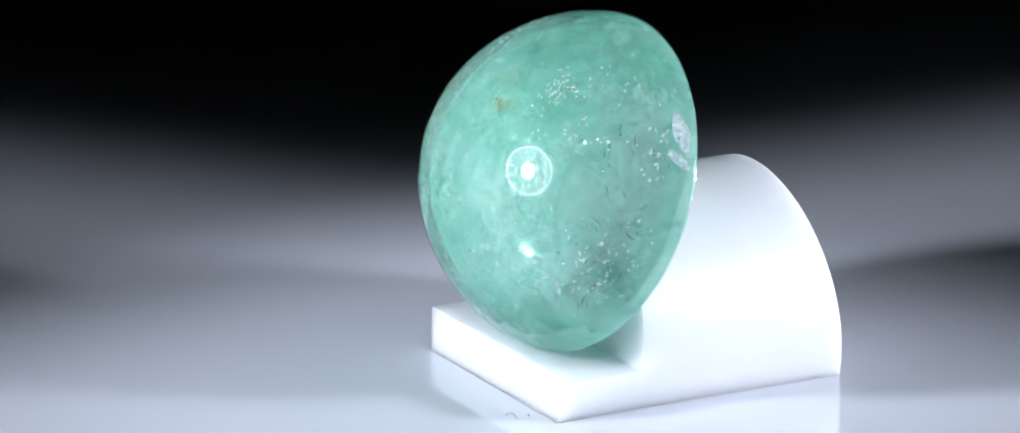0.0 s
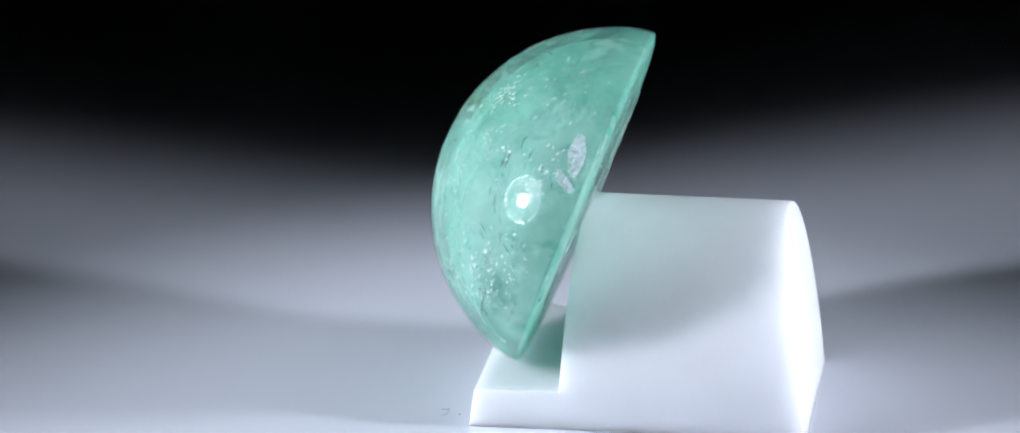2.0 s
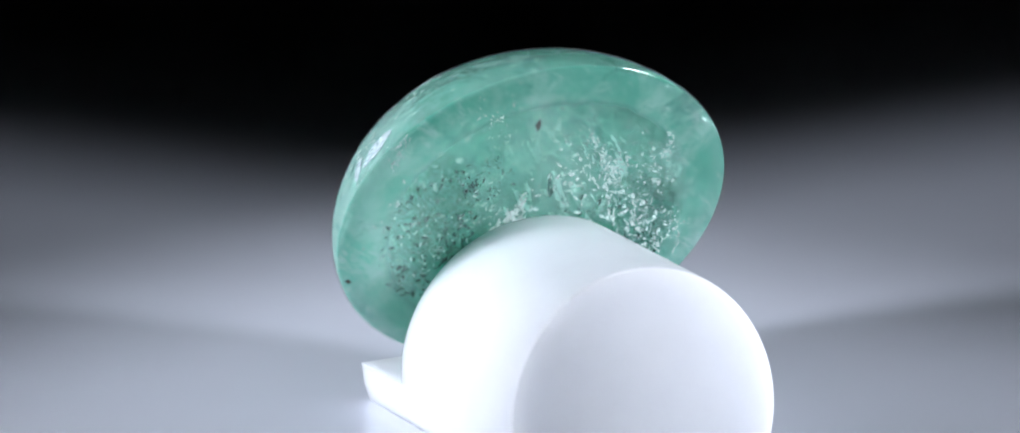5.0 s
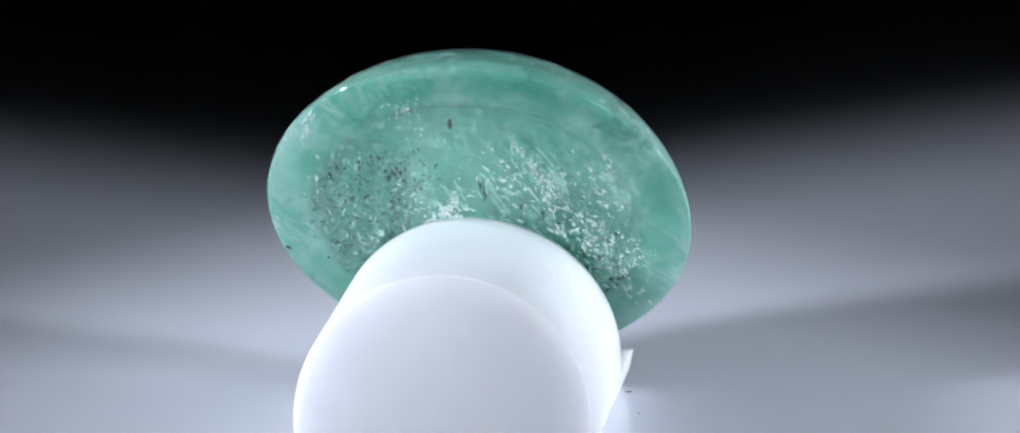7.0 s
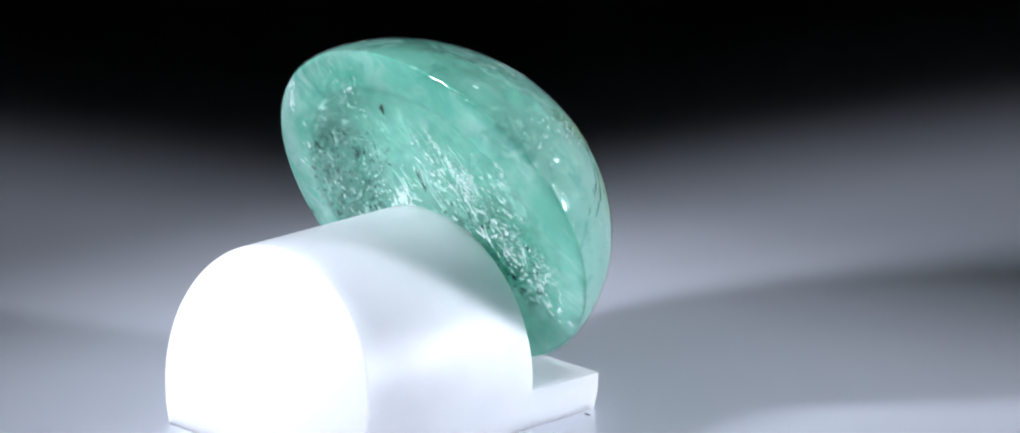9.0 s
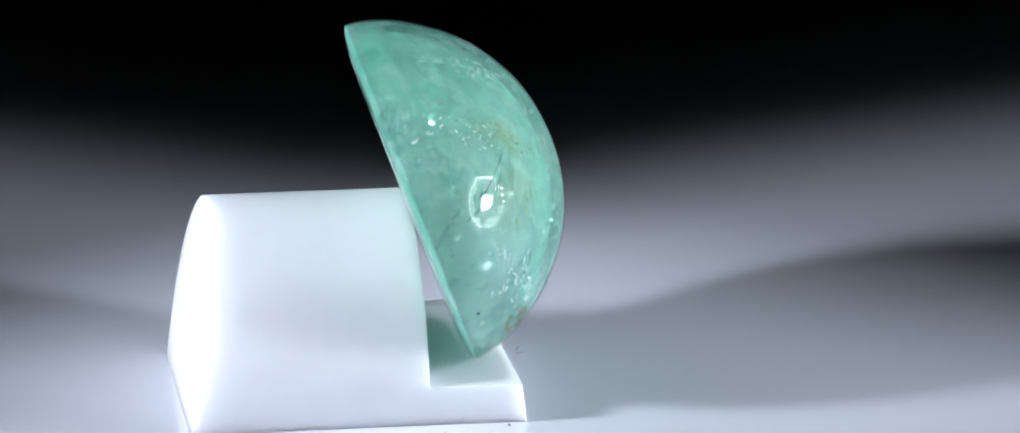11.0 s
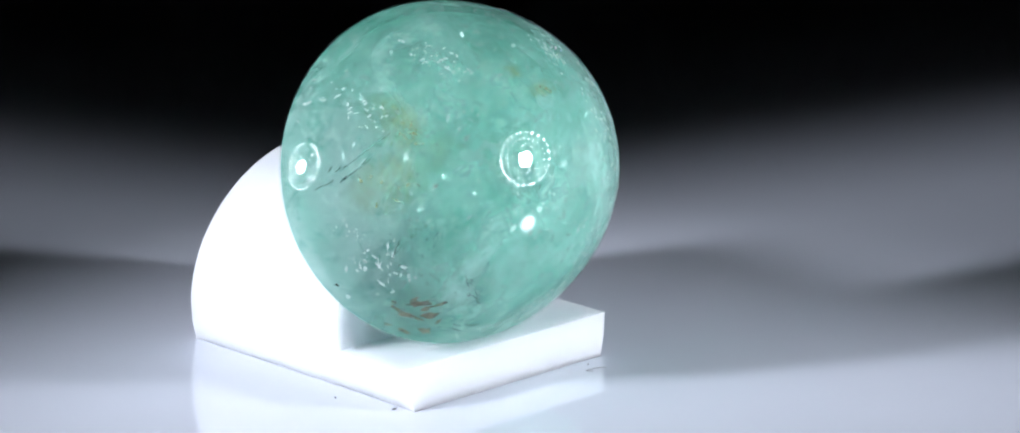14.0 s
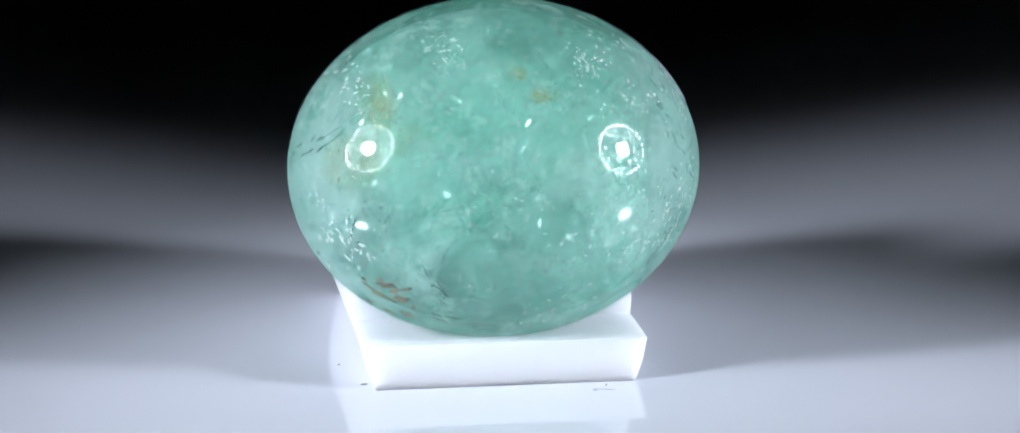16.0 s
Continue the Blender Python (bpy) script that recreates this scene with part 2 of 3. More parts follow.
    skin = shade(nt, calc(nt, "MULTIPLY", specks, flecked), skin, white.outputs[0])
    for scale, share, size in sparkles:
        both = nt.nodes.new("ShaderNodeAddShader")
        link(skin, both.inputs[0])
        link(sparkle(nt, scale, share, size), both.inputs[1])
        skin = both.outputs[0]
    output(nt, skin)
    return m


def polish_material():
    m, nt = material("clear_polish")
    pale = node(nt, "ShaderNodeBsdfTransparent", in_Color=(0.97, 1.0, 0.99, 1))
    gloss = node(nt, "ShaderNodeBsdfGlossy", in_Roughness=0.010)
    rim = node(nt, "ShaderNodeLayerWeight", in_Blend=0.5)
    share = calc(nt, "MULTIPLY_ADD", calc(nt, "POWER", rim.outputs["Facing"], 5.0), 0.4, 0.06)
    output(nt, shade(nt, share, pale.outputs[0], gloss.outputs[0]))
    return m


def inclusion(name, low, high, scale, through_share, roughness=0.4, metallic=0.0):
    """Thin matter in the stone: partly see-through so that it melts into the green."""
    m, nt = material(name)
    p = node(nt, "ShaderNodeBsdfPrincipled", in_Roughness=roughness, in_Metallic=metallic)
    nt.links.new(ramp(nt, noise_of(nt, scale), ((0.35, low), (0.65, high))), p.inputs["Base Color"])
    pale = node(nt, "ShaderNodeBsdfTransparent")
    ragged = ramp(nt, noise_of(nt, scale * 1.7, 5, 0.7, 1.0), ((0.42, grey(through_share)), (0.66, grey(min(1.0, through_share + 0.45)))))
    output(nt, shade(nt, ragged, p.outputs[0], pale.outputs[0]))
    return m


BERYL_OUTER = gem_material("green_beryl", 1, 0.0, 0.08, 0.36, (0.45, 0.87, 0.75), (), 0.10)
BERYL_MIDDLE = gem_material("green_beryl_below", 5, 0.40, 0.34, 0.82, (0.48, 0.89, 0.78), ((2300, 0.12, 0.34),), 0.35)
BERYL_HEART = gem_material("green_beryl_heart", 9, 1.60, 0.55, 0.9, (0.60, 0.95, 0.87), (), 0.5, True)
POLISH = polish_material()
BROWN = inclusion("brown_mineral", (0.11, 0.09, 0.05), (0.30, 0.25, 0.15), 2200, 0.15)
OCHRE = inclusion("ochre_stain", (0.42, 0.44, 0.17), (0.54, 0.62, 0.36), 1100, 0.55)
DARK_GREEN = inclusion("dark_needle_mineral", (0.02, 0.07, 0.06), (0.05, 0.16, 0.13), 2500, 0.15)
SMOKY = inclusion("smoky_crystal", (0.03, 0.09, 0.08), (0.12, 0.28, 0.24), 1500, 0.32)
BLACK_SPECK = inclusion("black_mineral", (0.01, 0.012, 0.01), (0.04, 0.03, 0.02), 2500, 0.0)
FEATHER = inclusion("white_feather", (0.80, 0.93, 0.90), (0.95, 0.98, 0.97), 2500, 0.22, 0.25)
FAINT = inclusion("faint_green_crystal", (0.06, 0.20, 0.17), (0.16, 0.40, 0.34), 1800, 0.66)
CHIP = inclusion("chipped_spot", (0.62, 0.70, 0.78), (0.85, 0.88, 0.93), 1200, 0.35, 0.3)
FLASH = inclusion("bright_fleck", (0.66, 0.86, 0.80), (0.84, 0.95, 0.92), 3000, 0.3, 0.3)



def rainbow_material():
    m, nt = material("crack_iridescence")
    p = node(nt, "ShaderNodeBsdfPrincipled", in_Roughness=0.25)
    geo = nt.nodes.new("ShaderNodeNewGeometry")
    nt.links.new(ramp(nt, geo.outputs["Random Per Island"], ((0.1, (0.95, 0.80, 0.88)), (0.35, (0.95, 0.95, 0.96)), (0.6, (0.95, 0.50, 0.68)), (0.8, (0.62, 0.66, 0.98)), (0.95, (0.95, 0.90, 0.70)))), p.inputs["Base Color"])
    output(nt, p.outputs[0])
    return m


def glint_material():
    """Tiny mirror faces of broken crystal, mostly clear."""
    m, nt = material("crystal_glint")
    g = node(nt, "ShaderNodeBsdfGlossy", in_Roughness=0.36, in_Color=(0.97, 1.0, 0.98, 1))
    d = node(nt, "ShaderNodeBsdfDiffuse", in_Color=(0.80, 0.95, 0.91, 1))
    pale = node(nt, "ShaderNodeBsdfTransparent")
    output(nt, shade(nt, 0.48, shade(nt, 0.45, g.outputs[0], d.outputs[0]), pale.outputs[0]))
    return m


GLINT = glint_material()
RAINBOW = rainbow_material()

# ---------------------------------------------------------------- dark booth
def slab(name, x0, x1, y0, y1, z0, z1, mat, label, category):
    ob = part(name, box(bmesh.new(), x0, x1, y0, y1, z0, z1), mat, smooth=False)
    return tagged(ob, label, category, kind="structure")


slab("floor", -0.36, 0.36, -0.36, 0.36, -0.065, -0.035, TABLE_TOP, "dark laminate tabletop under the turntable", "tabletop")
slab("ceiling", -0.36, 0.36, -0.36, 0.36, 0.30, 0.32, BLACK_CLOTH, "black cloth overhead", "ceiling")
slab("wall_north", -0.36, 0.36, 0.34, 0.36, -0.035, 0.30, BLACK_CLOTH, "black cloth backdrop in the dark", "backdrop")
slab("wall_south", -0.36, 0.36, -0.36, -0.34, -0.035, 0.30, BLACK_CLOTH, "black cloth in the dark", "wall")
slab("wall_east", 0.34, 0.36, -0.34, 0.34, -0.035, 0.30, BLACK_CLOTH, "black cloth in the dark", "wall")
slab("wall_west", -0.36, -0.34, -0.34, 0.34, -0.035, 0.30, BLACK_CLOTH, "black cloth in the dark", "wall")


def turntable():
    """Turning stand: white glossy disc on a low drum."""
    root = tagged(new("turntable"), "round white glossy acrylic turntable, slowly turning", "turntable")
    r, t = 0.118, 0.006
    disc = part("disc", lathe(((0, 0), (r - 0.001, 0), (r - 0.0003, -0.0003), (r, -0.001), (r, -t), (0, -t)), 128), ACRYLIC, root, smooth=False)
    drum = part("base", lathe(((0, -t), (0.08, -t), (0.085, -0.012), (0.085, -0.034), (0.083, -0.035), (0, -0.035)), 96), BLACK_METAL, root, smooth=False)
    rng = random.Random(3)
    for x, y, size, lean in ((-6.38, 0.45, 0.42, 5), (-7.24, 3.6, 0.1, 40), (5.1, -1.1, 0.1, 0)):
        bm = bmesh.new()
        bmesh.ops.create_icosphere(bm, subdivisions=1, radius=0.5)
        for v in bm.verts:
            v.co *= rng.uniform(0.7, 1.1)
        bm.transform(pose(x * MM, y * MM, 0.06 * MM, 0, 0, lean) @ Matrix.Diagonal((size * MM, min(size, 0.16) * MM, 0.1 * MM, 1)))
        part("dust_speck", bm, DUST, root)
    bm = bmesh.new()
    last = None
    for k in range(11):
        a = k / 10 * 3.4
        ring = [bm.verts.new(Vector((4.7 + 0.45 * math.cos(a) + 0.25 * math.cos(2 * a), -1.95 + 0.30 * math.sin(a), 0.05)) * MM + Vector((0, 0.014 * MM * math.cos(b), 0.014 * MM * math.sin(b)))) for b in (0, 2.1, 4.2)]
        for j in range(3 if last else 0):
            bm.faces.new((last[j], last[(j + 1) % 3], ring[(j + 1) % 3], ring[j]))
        last = ring
    part("lint", bm, DUST, root)
    return root


platter = turntable()


# ---------------------------------------------------------------- stand
def stand():
    """White rod offcut: a cylinder with a flat underside, a step cut across it for the stone."""
    R, zc, step, squash, soft = 6.8, 2.9, 2.05, 0.976, 0.12
    zs = math.asin((step - zc) / R)
    z0 = math.asin(-zc / R)
    low = [z0, z0 + (zs - z0) / 2, zs]
    arc = [zs + (math.pi - 2 * zs) * k / 60 for k in range(61)]
    angles = low[:-1] + arc + [math.pi - a for a in reversed(low[:-1])]

    def section(inset=0.0):
        out = []
        for a in angles:
            x, z = 0.333 + (R - inset) * math.cos(a), zc + (R - inset) * math.sin(a) * (squash if a > 0 and a < math.pi else 1)
            out.append((x, 0.0 if a in (angles[0], angles[-1]) else max(z, 0.0)))
        return out

    prof = section()
    n = len(prof)
    bm = bmesh.new()
    rings = []
    for k in range(5):
        a = k / 4 * math.pi / 2
        inset, pull = soft * (1 - math.cos(a)), soft * (1 - math.sin(a))
        rings.append([bm.verts.new((x * MM, (15.30 - 0.152 * z - pull) * MM, z * MM)) for x, z in section(inset)])
    wall = [bm.verts.new((x * MM, (4.03 - 0.028 * x + 0.05 * (z - step)) * MM, z * MM)) for x, z in prof]
    i0, i1 = 2, n - 3
    lo = list(range(0, i0 + 1)) + list(range(i1, n))
    front = {k: bm.verts.new((prof[k][0] * MM * 1.02, (-0.45 + 0.165 * prof[k][1]) * MM, prof[k][1] * MM)) for k in lo}
    bm.faces.new(rings[-1])
    bm.faces.new([wall[k] for k in range(i0, i1 + 1)])
    for a, b in zip([wall] + rings, rings):
        for k in range(n):
            j = (k + 1) % n
            bm.faces.new((a[k], a[j], b[j], b[k]))
    for seq in (range(0, i0), range(i1, n - 1)):
        for k in seq:
            bm.faces.new((front[k], front[k + 1], wall[k + 1], wall[k]))
    bm.faces.new((front[n - 1], front[0], wall[0], wall[n - 1]))
    bm.faces.new((front[i0], front[i1], wall[i1], wall[i0]))
    bm.faces.new([front[k] for k in lo])
    bmesh.ops.recalc_face_normals(bm, faces=bm.faces)
    ob = part("display_stand", bm, WHITE_PLASTIC)
    bevel(ob, 0.12 * MM, 2, 40)
    return tagged(ob, "white plastic arched stand with a stepped ledge on the turntable", "display stand")


holder = stand()

# ---------------------------------------------------------------- stone
STONE_POSE = pose(0.377 * MM, 4.16 * MM, 9.62 * MM, 0, 0, -1.6) @ pose(0, 0, 0, 90 - 20.65, 0, 0) @ pose(0, 0, 0, 0, 0, 2.0)


def stone_surface(r, phi, front=True):
    """Local place: x across, y up the flat side, z out of the dome."""
    if front:
        w = SH * max(0.0, 1 - r ** 2.1) ** 0.63
    else:
        w = -SBACK * max(0.0, 1 - r ** 7) ** 0.5
    return Vector((SA * r * math.cos(phi), SB * r * math.sin(phi), w)) * MM


def cabochon(gap=0.0):
    """Closed stone surface, drawn in by gap millimetres."""
    bm = bmesh.new()
    steps = 160

    foot = min(max(0.0, gap - SBACK), 1.5)

    def at(r, phi, front=True):
        p = stone_surface(r, phi, front)
        if front:
            z = foot + (SH - gap - foot) * p.z / (SH * MM)
        else:
            z = foot + max(SBACK - gap, 0.05) * p.z / (SBACK * MM)
        return Vector((p.x * (1 - gap / SA), p.y * (1 - gap / SB), z * MM))

    rings = [[bm.verts.new(at(0, 0))]]
    for k in range(1, 49):
        r = math.sin(k / 48 * math.pi / 2) if k < 48 else 1.0
        rings.append([bm.verts.new(at(r, 2 * math.pi * j / steps)) for j in range(steps)])
    for k in range(1, 30):
        r = math.cos(k / 30 * math.pi / 2) ** 0.5
        rings.append([bm.verts.new(at(r, 2 * math.pi * j / steps, False)) for j in range(steps)])
    rings.append([bm.verts.new(at(0, 0, False))])
    for a, b in zip(rings, rings[1:]):
        for k in range(steps):
            j = (k + 1) % steps
            if len(a) == 1:
                bm.faces.new((a[0], b[k], b[j]))
            elif len(b) == 1:
                bm.faces.new((a[k], b[0], a[j]))
            else:
                bm.faces.new((a[k], b[k], b[j], a[j]))
    bmesh.ops.recalc_face_normals(bm, faces=bm.faces)
    return bm


def on_stone(x, y, front, depth, turn=0.0, tip=0.0):
    """Pose of a flake under the polish at (x, y) millimetres of the flat side's plane."""
    def height(u, v):
        r = min(0.999, math.hypot(u / SA, v / SB))
        return stone_surface(r, math.atan2(v / SB, u / SA), front).z / MM
    r = math.hypot(x / SA, y / SB)
    if r > 0.985:
        x, y = x * 0.985 / r, y * 0.985 / r
    e = 0.02
    gx, gy = (height(x + e, y) - height(x - e, y)) / (2 * e), (height(x, y + e) - height(x, y - e)) / (2 * e)
    n = Vector((-gx, -gy, 1)).normalized() * (1 if front else -1)
    at = Vector((x, y, height(x, y))) - n * depth
    u = (Vector((1, 0, 0)) - n * n.x).normalized()
    v = Vector((0, 1, 0)) - n * n.y
    v = (v - u * v.dot(u)).normalized()
    q = Matrix((u, v, u.cross(v))).transposed().to_4x4()
    return Matrix.Translation(at * MM) @ q @ pose(0, 0, 0, tip, 0, turn)


def settle(p, front, depth):
    """Draws a place near the stone to lie depth millimetres under its polish."""
    if not front:
        return p

    def level(q):
        return math.hypot(q.x / SA, q.y / SB) ** 2.1 + (max(q.z, 0.0) / SH) ** 1.587 - 1

    q = p / MM
    for _ in range(4):
        e, f = 0.01, level(q)
        g = Vector((level(q + Vector((e, 0, 0))) - f, level(q + Vector((0, e, 0))) - f, level(q + Vector((0, 0, e))) - f)) / e
        size = max(g.length, 1e-4)
        q = q - g / size * max(-0.5, min(0.5, f / size + depth))
    return q * MM


def flake(bm, m, length, width, rng, points=9, thick=0.02, front=False, depth=0.05, rough=0.35):
    """An irregular thin plate that follows the stone."""
    rim = []
    for k in range(points):
        a = 2 * math.pi * k / points
        f = rng.uniform(rough, 1.0)
        rim.append((length / 2 * f * math.cos(a) * MM, width / 2 * f * math.sin(a) * MM))
    top = [bm.verts.new(settle(m @ Vector((u, v, thick * MM / 2)), front, depth - thick / 2)) for u, v in rim]
    low = [bm.verts.new(settle(m @ Vector((u, v, -thick * MM / 2)), front, depth + thick / 2)) for u, v in rim]
    if front:
        a, b = bm.verts.new(settle(m @ Vector((0, 0, thick * MM / 2)), True, depth - thick / 2)), bm.verts.new(settle(m @ Vector((0, 0, -thick * MM / 2)), True, depth + thick / 2))
        for k in range(points):
            j = (k + 1) % points
            bm.faces.new((top[k], top[j], a))
            bm.faces.new((low[j], low[k], b))
    else:
        bm.faces.new(top)
        bm.faces.new(low[::-1])
    for k in range(points):
        j = (k + 1) % points
        bm.faces.new((top[k], low[k], low[j], top[j]))


def one_flake(name, mat, root, x, y, length, width, turn, rng, front=True, points=9, label="", rough=0.35):
    bm = bmesh.new()
    flake(bm, on_stone(x, y, front, 0.05, turn), length, width, rng, points, front=front, rough=rough)
    return part(name, bm, mat, root, label, smooth=False)


def streak(name, mat, root, a, b, count, size, spread, rng, front=True, slim=1.0):
    """A ragged line of small plates from a to b."""
    bm = bmesh.new()
    way = math.degrees(math.atan2(b[1] - a[1], b[0] - a[0]))
    for k in range(count):
        t = (k + rng.random()) / count
        x = a[0] + (b[0] - a[0]) * t + rng.gauss(0, spread)
        y = a[1] + (b[1] - a[1]) * t + rng.gauss(0, spread)
        deep = rng.choice((0.04, 0.05, 0.06, 0.3))
        flake(bm, on_stone(x, y, front, deep, way + rng.gauss(0, 35 * slim)), size * rng.uniform(0.5, 1.6), size * slim * rng.uniform(0.15, 0.6), rng, 8, front=front, depth=deep)
    return part(name, bm, mat, root, smooth=False)


def stone():
    root = tagged(new("gemstone"), "polished translucent green cabochon with inclusions leaning on the stand", "gemstone")
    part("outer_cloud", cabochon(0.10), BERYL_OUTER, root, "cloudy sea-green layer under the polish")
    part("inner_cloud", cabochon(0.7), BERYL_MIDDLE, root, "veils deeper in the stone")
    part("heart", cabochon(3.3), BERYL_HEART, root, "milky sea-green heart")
    part("polished_surface", cabochon(), POLISH, root, "clear polished surface")
    rng = random.Random(7)
    # brown mineral plates low on one end of the dome
    for x, y, l, w, turn in ((-5.9, -5.6, 1.5, 0.5, 15), (-4.8, -7.0, 0.5, 0.75, 70), (-5.2, -6.3, 1.0, 0.5, 20), (-6.1, -6.0, 0.9, 0.3, 0),
                             (-6.6, -5.6, 0.8, 0.22, -20), (-5.7, -6.8, 0.7, 0.25, -25), (-6.5, -6.2, 0.5, 0.2, 10), (-5.0, -5.9, 0.6, 0.25, 30),
                             (-5.5, -5.9, 0.5, 0.35, 50), (-5.6, -6.3, 0.6, 0.2, -10), (-4.6, -6.7, 0.4, 0.3, 100), (-6.2, -5.3, 0.4, 0.2, 35), (-6.9, -5.2, 0.35, 0.15, 0)):
        one_flake("brown_crystal", BROWN, root, x, y, l * 1.45, w * 1.4, turn, rng, points=13)
    # ochre stains along healed cracks
    for a, b, count, size, spread in (((0.5, 3.9), (1.1, 3.6), 5, 0.35, 0.08), ((1.4, 2.9), (2.3, 2.4), 7, 0.4, 0.08), ((-6.0, 3.6), (-5.7, 1.9), 12, 0.5, 0.25),
                                      ((-6.0, 1.9), (-4.6, 1.2), 6, 0.35, 0.15), ((-8.0, 0.6), (-6.3, -0.9), 12, 0.55, 0.4), ((0.9, 4.6), (3.3, 2.4), 8, 0.22, 0.05)):
        streak("ochre_vein", OCHRE, root, a, b, count, size * 0.8, spread, rng)
    # dark needles
    for a, b, count, size in (((-9.6, 1.5), (-7.7, 1.75), 7, 0.5), ((-9.5, 0.95), (-7.8, 1.15), 7, 0.5), ((-4.4, -7.2), (-2.4, -7.4), 5, 0.5), ((8.8, -3.2), (6.7, -5.3), 9, 0.45),
                              ((-4.2, -5.0), (-3.0, -6.4), 10, 0.5), ((-6.9, -1.7), (-7.5, -3.2), 8, 0.5), ((7.3, 3.6), (7.9, 1.9), 6, 0.35), ((-6.0, -3.2), (-5.7, -2.5), 3, 0.3)):
        streak("dark_needle", DARK_GREEN, root, a, b, count, size * 1.5, 0.06, rng, slim=0.25)
    for a, b in (((7.2, 3.4), (9.2, 2.2)), ((7.6, 2.4), (9.5, 0.6)), ((8.0, 0.8), (9.6, -1.2)), ((7.8, -0.8), (9.2, -2.6))):
        streak("dark_needle", FAINT, root, a, b, 9, 0.6, 0.22, rng, slim=0.3)
    one_flake("black_speck", BLACK_SPECK, root, 1.12, 5.3, 0.95, 0.36, 80, rng, False)
    one_flake("dark_needle", SMOKY, root, -0.3, 1.7, 1.8, 0.4, 75, rng, False)
    one_flake("black_speck", BLACK_SPECK, root, 9.1, -2.8, 0.6, 0.3, 20, rng, False)
    one_flake("black_speck", BLACK_SPECK, root, -8.9, -3.7, 0.35, 0.25, 20, rng)
    # long needles at one end of the dome
    for x, y, length, turn in ((-7.7, 2.0, 3.4, 8), (-8.2, 1.3, 2.4, 12)):
        one_flake("dark_needle", FAINT, root, x, y, length, 0.07, turn, rng, points=16, rough=0.75)
    # white feathers: flat side, then dome
    for a, b, count, size, spread in (((-1.6, 4.9), (-4.2, 1.1), 26, 0.4, 0.12), ((-3.0, 3.0), (-3.7, 2.4), 14, 0.45, 0.25), ((1.0, 0.5), (1.6, 0.0), 10, 0.5, 0.15), ((-7.4, -0.6), (-8.0, -2.4), 16, 0.4, 0.2),
                                      ((7.8, 5.0), (8.1, 3.6), 10, 0.4, 0.12), ((-4.9, 1.0), (-5.6, -1.2), 12, 0.35, 0.15), ((3.6, 6.3), (2.8, 5.0), 12, 0.35, 0.35), ((-6.2, 4.2), (-6.4, 2.6), 12, 0.3, 0.12),
                                      ((7.4, 1.6), (5.0, -2.6), 12, 0.5, 0.55), ((-4.6, 0.4), (-6.4, -3.4), 12, 0.5, 0.45), ((2.6, 1.2), (4.4, -0.6), 10, 0.45, 0.4), ((-0.6, 3.4), (-2.4, 1.4), 14, 0.6, 0.45),
                                      ((-6.2, -1.0), (-7.8, -4.0), 18, 0.6, 0.35), ((-2.0, 2.6), (-5.4, -1.2), 22, 0.75, 0.45), ((-4.4, 3.2), (-6.8, 0.8), 12, 0.55, 0.35), ((0.4, 1.2), (1.8, -0.2), 12, 0.7, 0.3)):
        streak("white_feather", FEATHER, root, a, b, count * 4, size * 0.62, spread * 1.5, rng, False)
    for a, b, count, size, spread in (((-3.2, 6.2), (-2.3, 4.4), 14, 0.4, 0.2), ((3.8, 4.8), (4.3, 3.6), 14, 0.35, 0.2), ((5.8, 2.6), (6.9, 1.8), 8, 0.3, 0.08), ((8.4, 4.2), (9.5, 1.2), 12, 0.5, 0.15),
                                      ((-8.8, -1.0), (-8.4, -3.2), 12, 0.3, 0.15), ((9.4, -0.6), (8.4, -3.6), 16, 0.35, 0.25), ((5.2, -5.4), (8.2, -3.6), 14, 0.35, 0.25), ((0.4, -7.6), (4.5, -6.6), 14, 0.3, 0.3),
                                      ((-8.2, -2.6), (-7.0, -4.4), 10, 0.7, 0.3), ((-7.6, 5.2), (-6.4, 3.4), 12, 0.5, 0.35), ((5.0, 2.0), (6.2, -1.0), 10, 0.4, 0.5), ((-1.5, -3.0), (1.0, -1.0), 8, 0.35, 0.6),
                                      ((2.5, -5.0), (6.0, -2.5), 12, 0.45, 0.6), ((6.4, -4.6), (8.8, -1.6), 12, 0.6, 0.35), ((7.0, 5.0), (4.5, 6.6), 10, 0.4, 0.3)):
        streak("white_feather", FEATHER, root, a, b, count * 4, size * 0.62, spread * 1.5, rng)
    # pale chip by the rim of the dome
    one_flake("pale_chip", CHIP, root, 9.0, 4.3, 2.4, 0.9, -8, rng, points=15, rough=0.75, label="pale lavender-white chip")
    one_flake("pale_chip", CHIP, root, 9.5, 2.9, 1.6, 0.6, 30, rng, points=11, rough=0.7, label="pale lavender-white chip")
    # crowded dark crystals showing through the flat side, and some low on the dome
    for front, cx, cy, rx, ry, count in ((False, 5.6, -0.6, 2.4, 3.4, 420), (False, -5.6, -1.8, 1.5, 2.2, 140), (False, -2.6, 0.6, 1.8, 1.0, 60), (False, 3.4, 2.4, 1.8, 1.2, 90), (True, 7.9, -3.6, 1.3, 1.6, 40), (True, -6.8, -2.6, 0.9, 1.2, 18), (True, -3.6, -5.6, 1.0, 1.1, 22)):
        bm = bmesh.new()
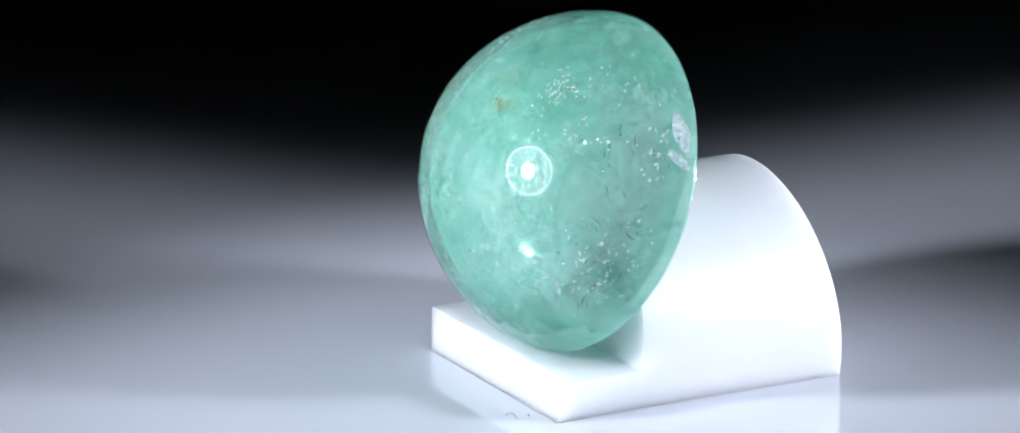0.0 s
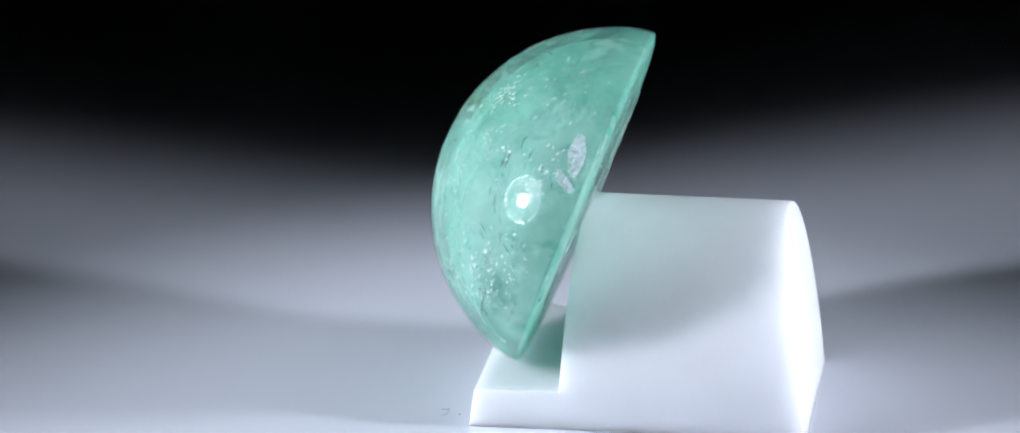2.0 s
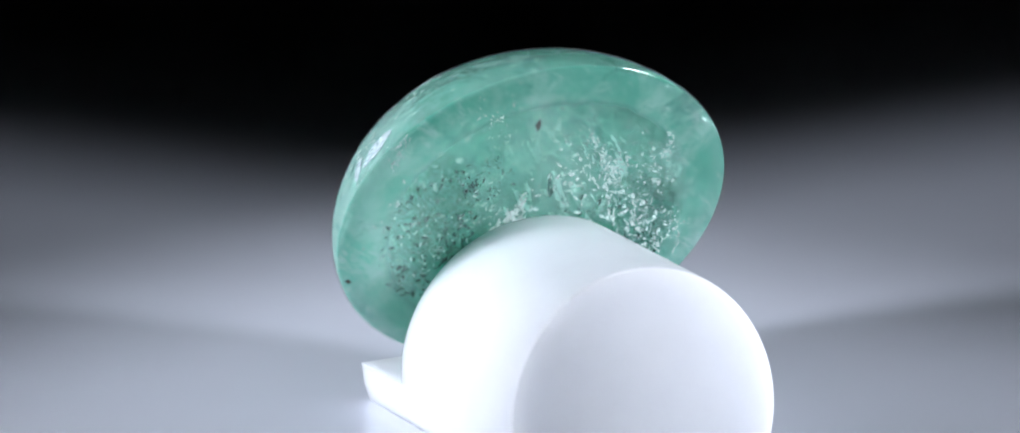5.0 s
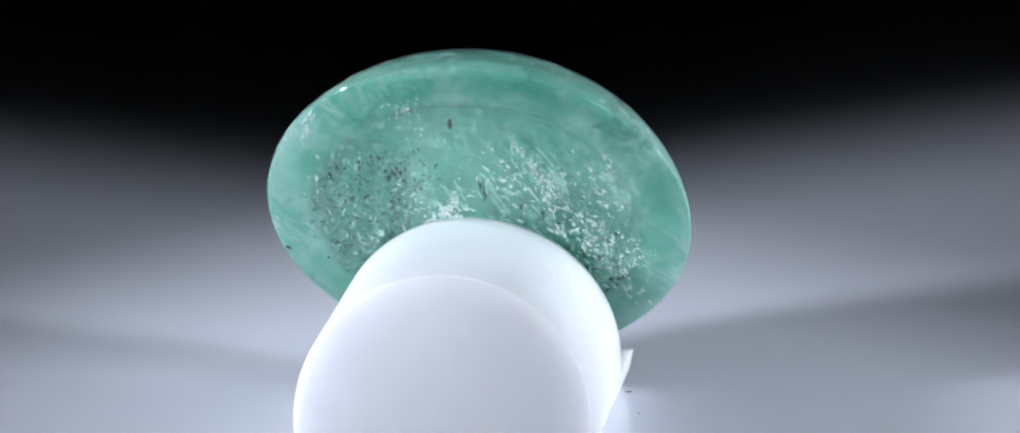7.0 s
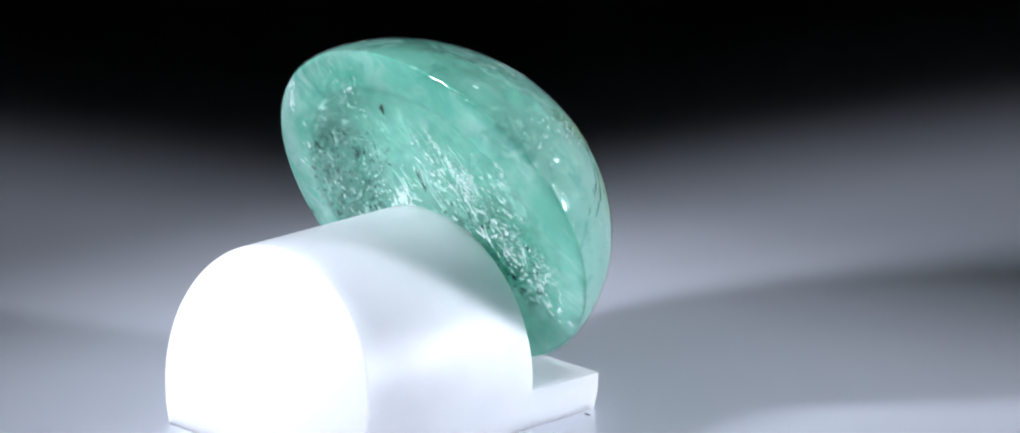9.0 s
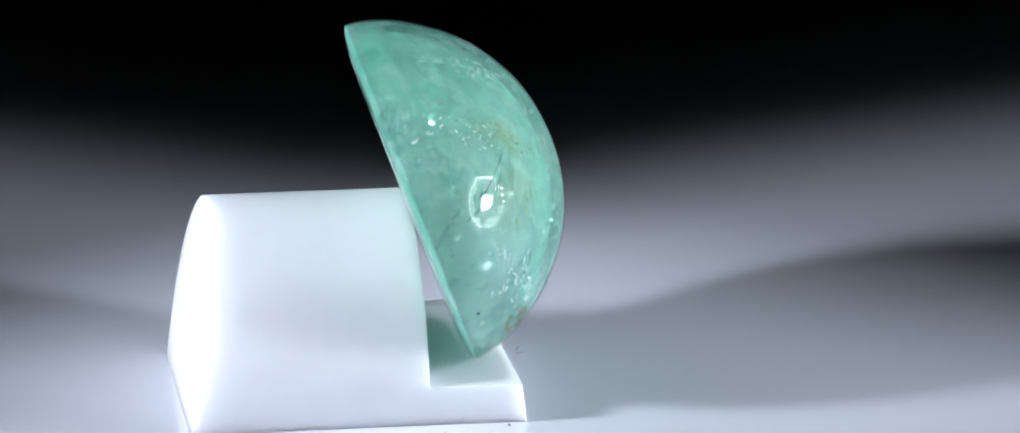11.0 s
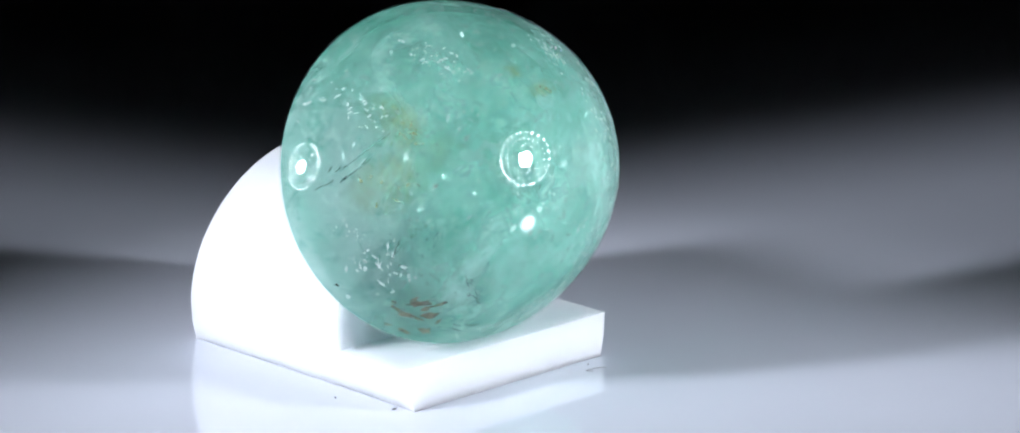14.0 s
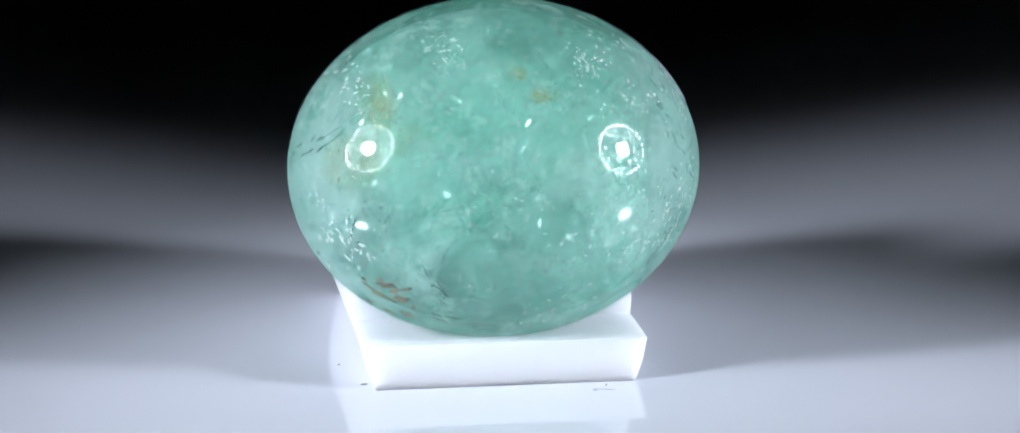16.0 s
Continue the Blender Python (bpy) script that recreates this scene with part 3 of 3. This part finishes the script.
        for k in range(count):
            r, phi = math.sqrt(rng.random()), rng.uniform(0, 2 * math.pi)
            size = rng.uniform(0.10, 0.32) if front else rng.choice((0.12, 0.16, 0.2, 0.3, 0.45))
            flake(bm, on_stone(cx + rx * r * math.cos(phi), cy + ry * r * math.sin(phi), front, rng.choice((0.04, 0.06, 0.2, 0.35)), rng.gauss(50, 50)), size, size * rng.uniform(0.2, 0.7), rng, 8, front=front, depth=rng.choice((0.05, 0.3)))
        part("dark_crystals", bm, FAINT if front else SMOKY, root, "crowded dark grey-green crystals", smooth=False, kind="stuff")
    # flashes of colour on a healed crack
    bm = bmesh.new()
    for cx, cy, count in ((4.4, 4.4, 7), (5.6, 4.4, 3), (7.3, 2.7, 8), (7.9, 3.2, 4), (6.4, 3.3, 4), (8.0, 1.2, 4)):
        for k in range(count):
            s = rng.uniform(0.12, 0.36)
            flake(bm, on_stone(cx + rng.gauss(0, 0.28), cy + rng.gauss(0, 0.22), True, 0.05, rng.uniform(20, 70)), s, s * rng.uniform(0.3, 0.7), rng, 5, rough=0.2)
    part("iridescent_flecks", bm, RAINBOW, root, "pink and lilac flashes on a crack", smooth=False, kind="stuff")
    # broken crystal faces at all depths near the surface, crowded in drifts
    for front, count in ((True, 4200), (False, 4600)):
        bm = bmesh.new()
        for k in range(count):
            r, phi = math.sqrt(rng.random()) * 0.985, rng.uniform(0, 2 * math.pi)
            x, y = SA * r * math.cos(phi), SB * r * math.sin(phi)
            drift = noise.noise(Vector((x * 0.45, y * 0.45, 3.0 if front else 8.0))) + 0.6 * noise.noise(Vector((x * 1.3, y * 1.3, 5.0)))
            if drift < rng.uniform(-0.22, 0.5):
                continue
            s = rng.choice((0.07, 0.08, 0.08, 0.10, 0.12, 0.16, 0.24, 0.36, 0.5)) * MM * rng.uniform(0.7, 1.2)
            m = on_stone(x, y, front, rng.choice((0.06, 0.12, 0.25, 0.4, 0.6)) + 0.35 * s / MM, 38 + rng.gauss(0, 45), rng.gauss(0, 26)) @ pose(0, 0, 0, 0, rng.gauss(0, 26), 0)
            w = s * rng.uniform(0.25, 0.7)
            rim = ((-0.5 * s, rng.uniform(-0.2, 0.2) * w), (rng.uniform(-0.3, 0.1) * s, -0.5 * w), (0.5 * s, rng.uniform(-0.3, 0.3) * w), (rng.uniform(-0.1, 0.3) * s, 0.5 * w))
            bm.faces.new([bm.verts.new(m @ Vector((u, v, 0))) for u, v in rim])
        part("crystal_faces", bm, GLINT, root, "glinting broken crystal faces inside the stone", smooth=False, kind="stuff")
    # countless tiny bright flecks
    bm = bmesh.new()
    for k in range(240):
        r, phi = math.sqrt(rng.random()) * 0.98, rng.uniform(0, 2 * math.pi)
        if noise.noise(Vector((SA * r * math.cos(phi), SB * r * math.sin(phi), k % 5 > 2)) * 0.42) < rng.uniform(-0.35, 0.35):
            continue
        s = rng.choice((0.05, 0.06, 0.08, 0.10, 0.14, 0.22))
        flake(bm, on_stone(SA * r * math.cos(phi), SB * r * math.sin(phi), k % 5 > 2, rng.choice((0.04, 0.05, 0.05, 0.3)), rng.uniform(0, 180), rng.gauss(0, 14)), s, s * rng.uniform(0.25, 0.6), rng, 5, rough=0.15)
    part("bright_flecks", bm, FLASH, root, "tiny bright flecks", smooth=False, kind="stuff")
    return root


gem = stone()


# ---------------------------------------------------------------- lamps
def spot_lamp(eye):
    """A black lamp head with a ring of small lights in added hoods round the bulb, on a post with a foot."""
    root = tagged(new("desk_lamp"), "small black spot lamp with a ring of lights in added hoods", "lamp", group="lamps beside the turntable")
    root.matrix_world = look(eye, AIM)
    shell = lathe(((0, 0.045), (0.02, 0.045), (0.034, 0.035), (0.046, 0.012), (0.046, 0.006), (0.0435, 0.006), (0.042, 0.011), (0.012, 0.014), (0, 0.014)), 64)
    part("housing", shell, BLACK_METAL, root)
    middle = root.matrix_world.inverted() @ (Vector((math.copysign(2.5, eye.x), 0.0, 10.5)) * MM)
    for radius, size, count in ((35.0, 2.4, 28), (26.5, 1.2, 24), (18.0, 1.3, 16)):
        for k in range(count):
            a = 2 * math.pi * (k + 0.5) / count
            at = look(Vector((radius * math.cos(a), radius * math.sin(a), 2.0)) * MM, middle)
            s = size * MM
            # unseen tube, added to keep this light's glow on the stone
            bm = lathe(((s * 1.12, -7 * s), (s * 1.12, 0.4 * s), (0, 0.4 * s), (0, 0.25 * s), (s, 0.25 * s), (s, -7 * s), (s * 1.12, -7 * s)), 12)
            bm.transform(at)
            added_hood = part("added_hood", bm, BLACK_METAL, root)
            bm = lathe(((0, 0.0), (s * 0.93, 0.0), (s * 0.93, 0.2 * s), (0, 0.2 * s)), 12)
            bm.transform(at)
            part("bulb", bm, LED_GLOW, added_hood, smooth=False)
    back = root.matrix_world @ Vector((0, 0, 0.040))
    bm = lathe(((0, back.z + 0.004), (0.005, back.z + 0.004), (0.005, -0.027), (0.03, -0.027), (0.035, -0.030), (0.035, -0.035), (0, -0.035)), 32)
    bm.transform(root.matrix_world.inverted() @ Matrix.Translation((back.x, back.y, 0)))
    part("post", bm, BLACK_METAL, root)
    return root


spot_lamp(LAMP_LEFT - (AIM - LAMP_LEFT).normalized() * 0.004)
spot_lamp(LAMP_RIGHT - (AIM - LAMP_RIGHT).normalized() * 0.004)


# ---------------------------------------------------------------- turning
def motions():
    times = [k * 0.5 for k in range(33)]
    turn = [(t, pose(0, 0, 0, 0, 0, 8.47 + 18.137 * (16 - t))) for t in times]
    walk(platter, turn)
    walk(holder, turn)
    walk(gem, [(t, m @ STONE_POSE) for t, m in turn])


motions()
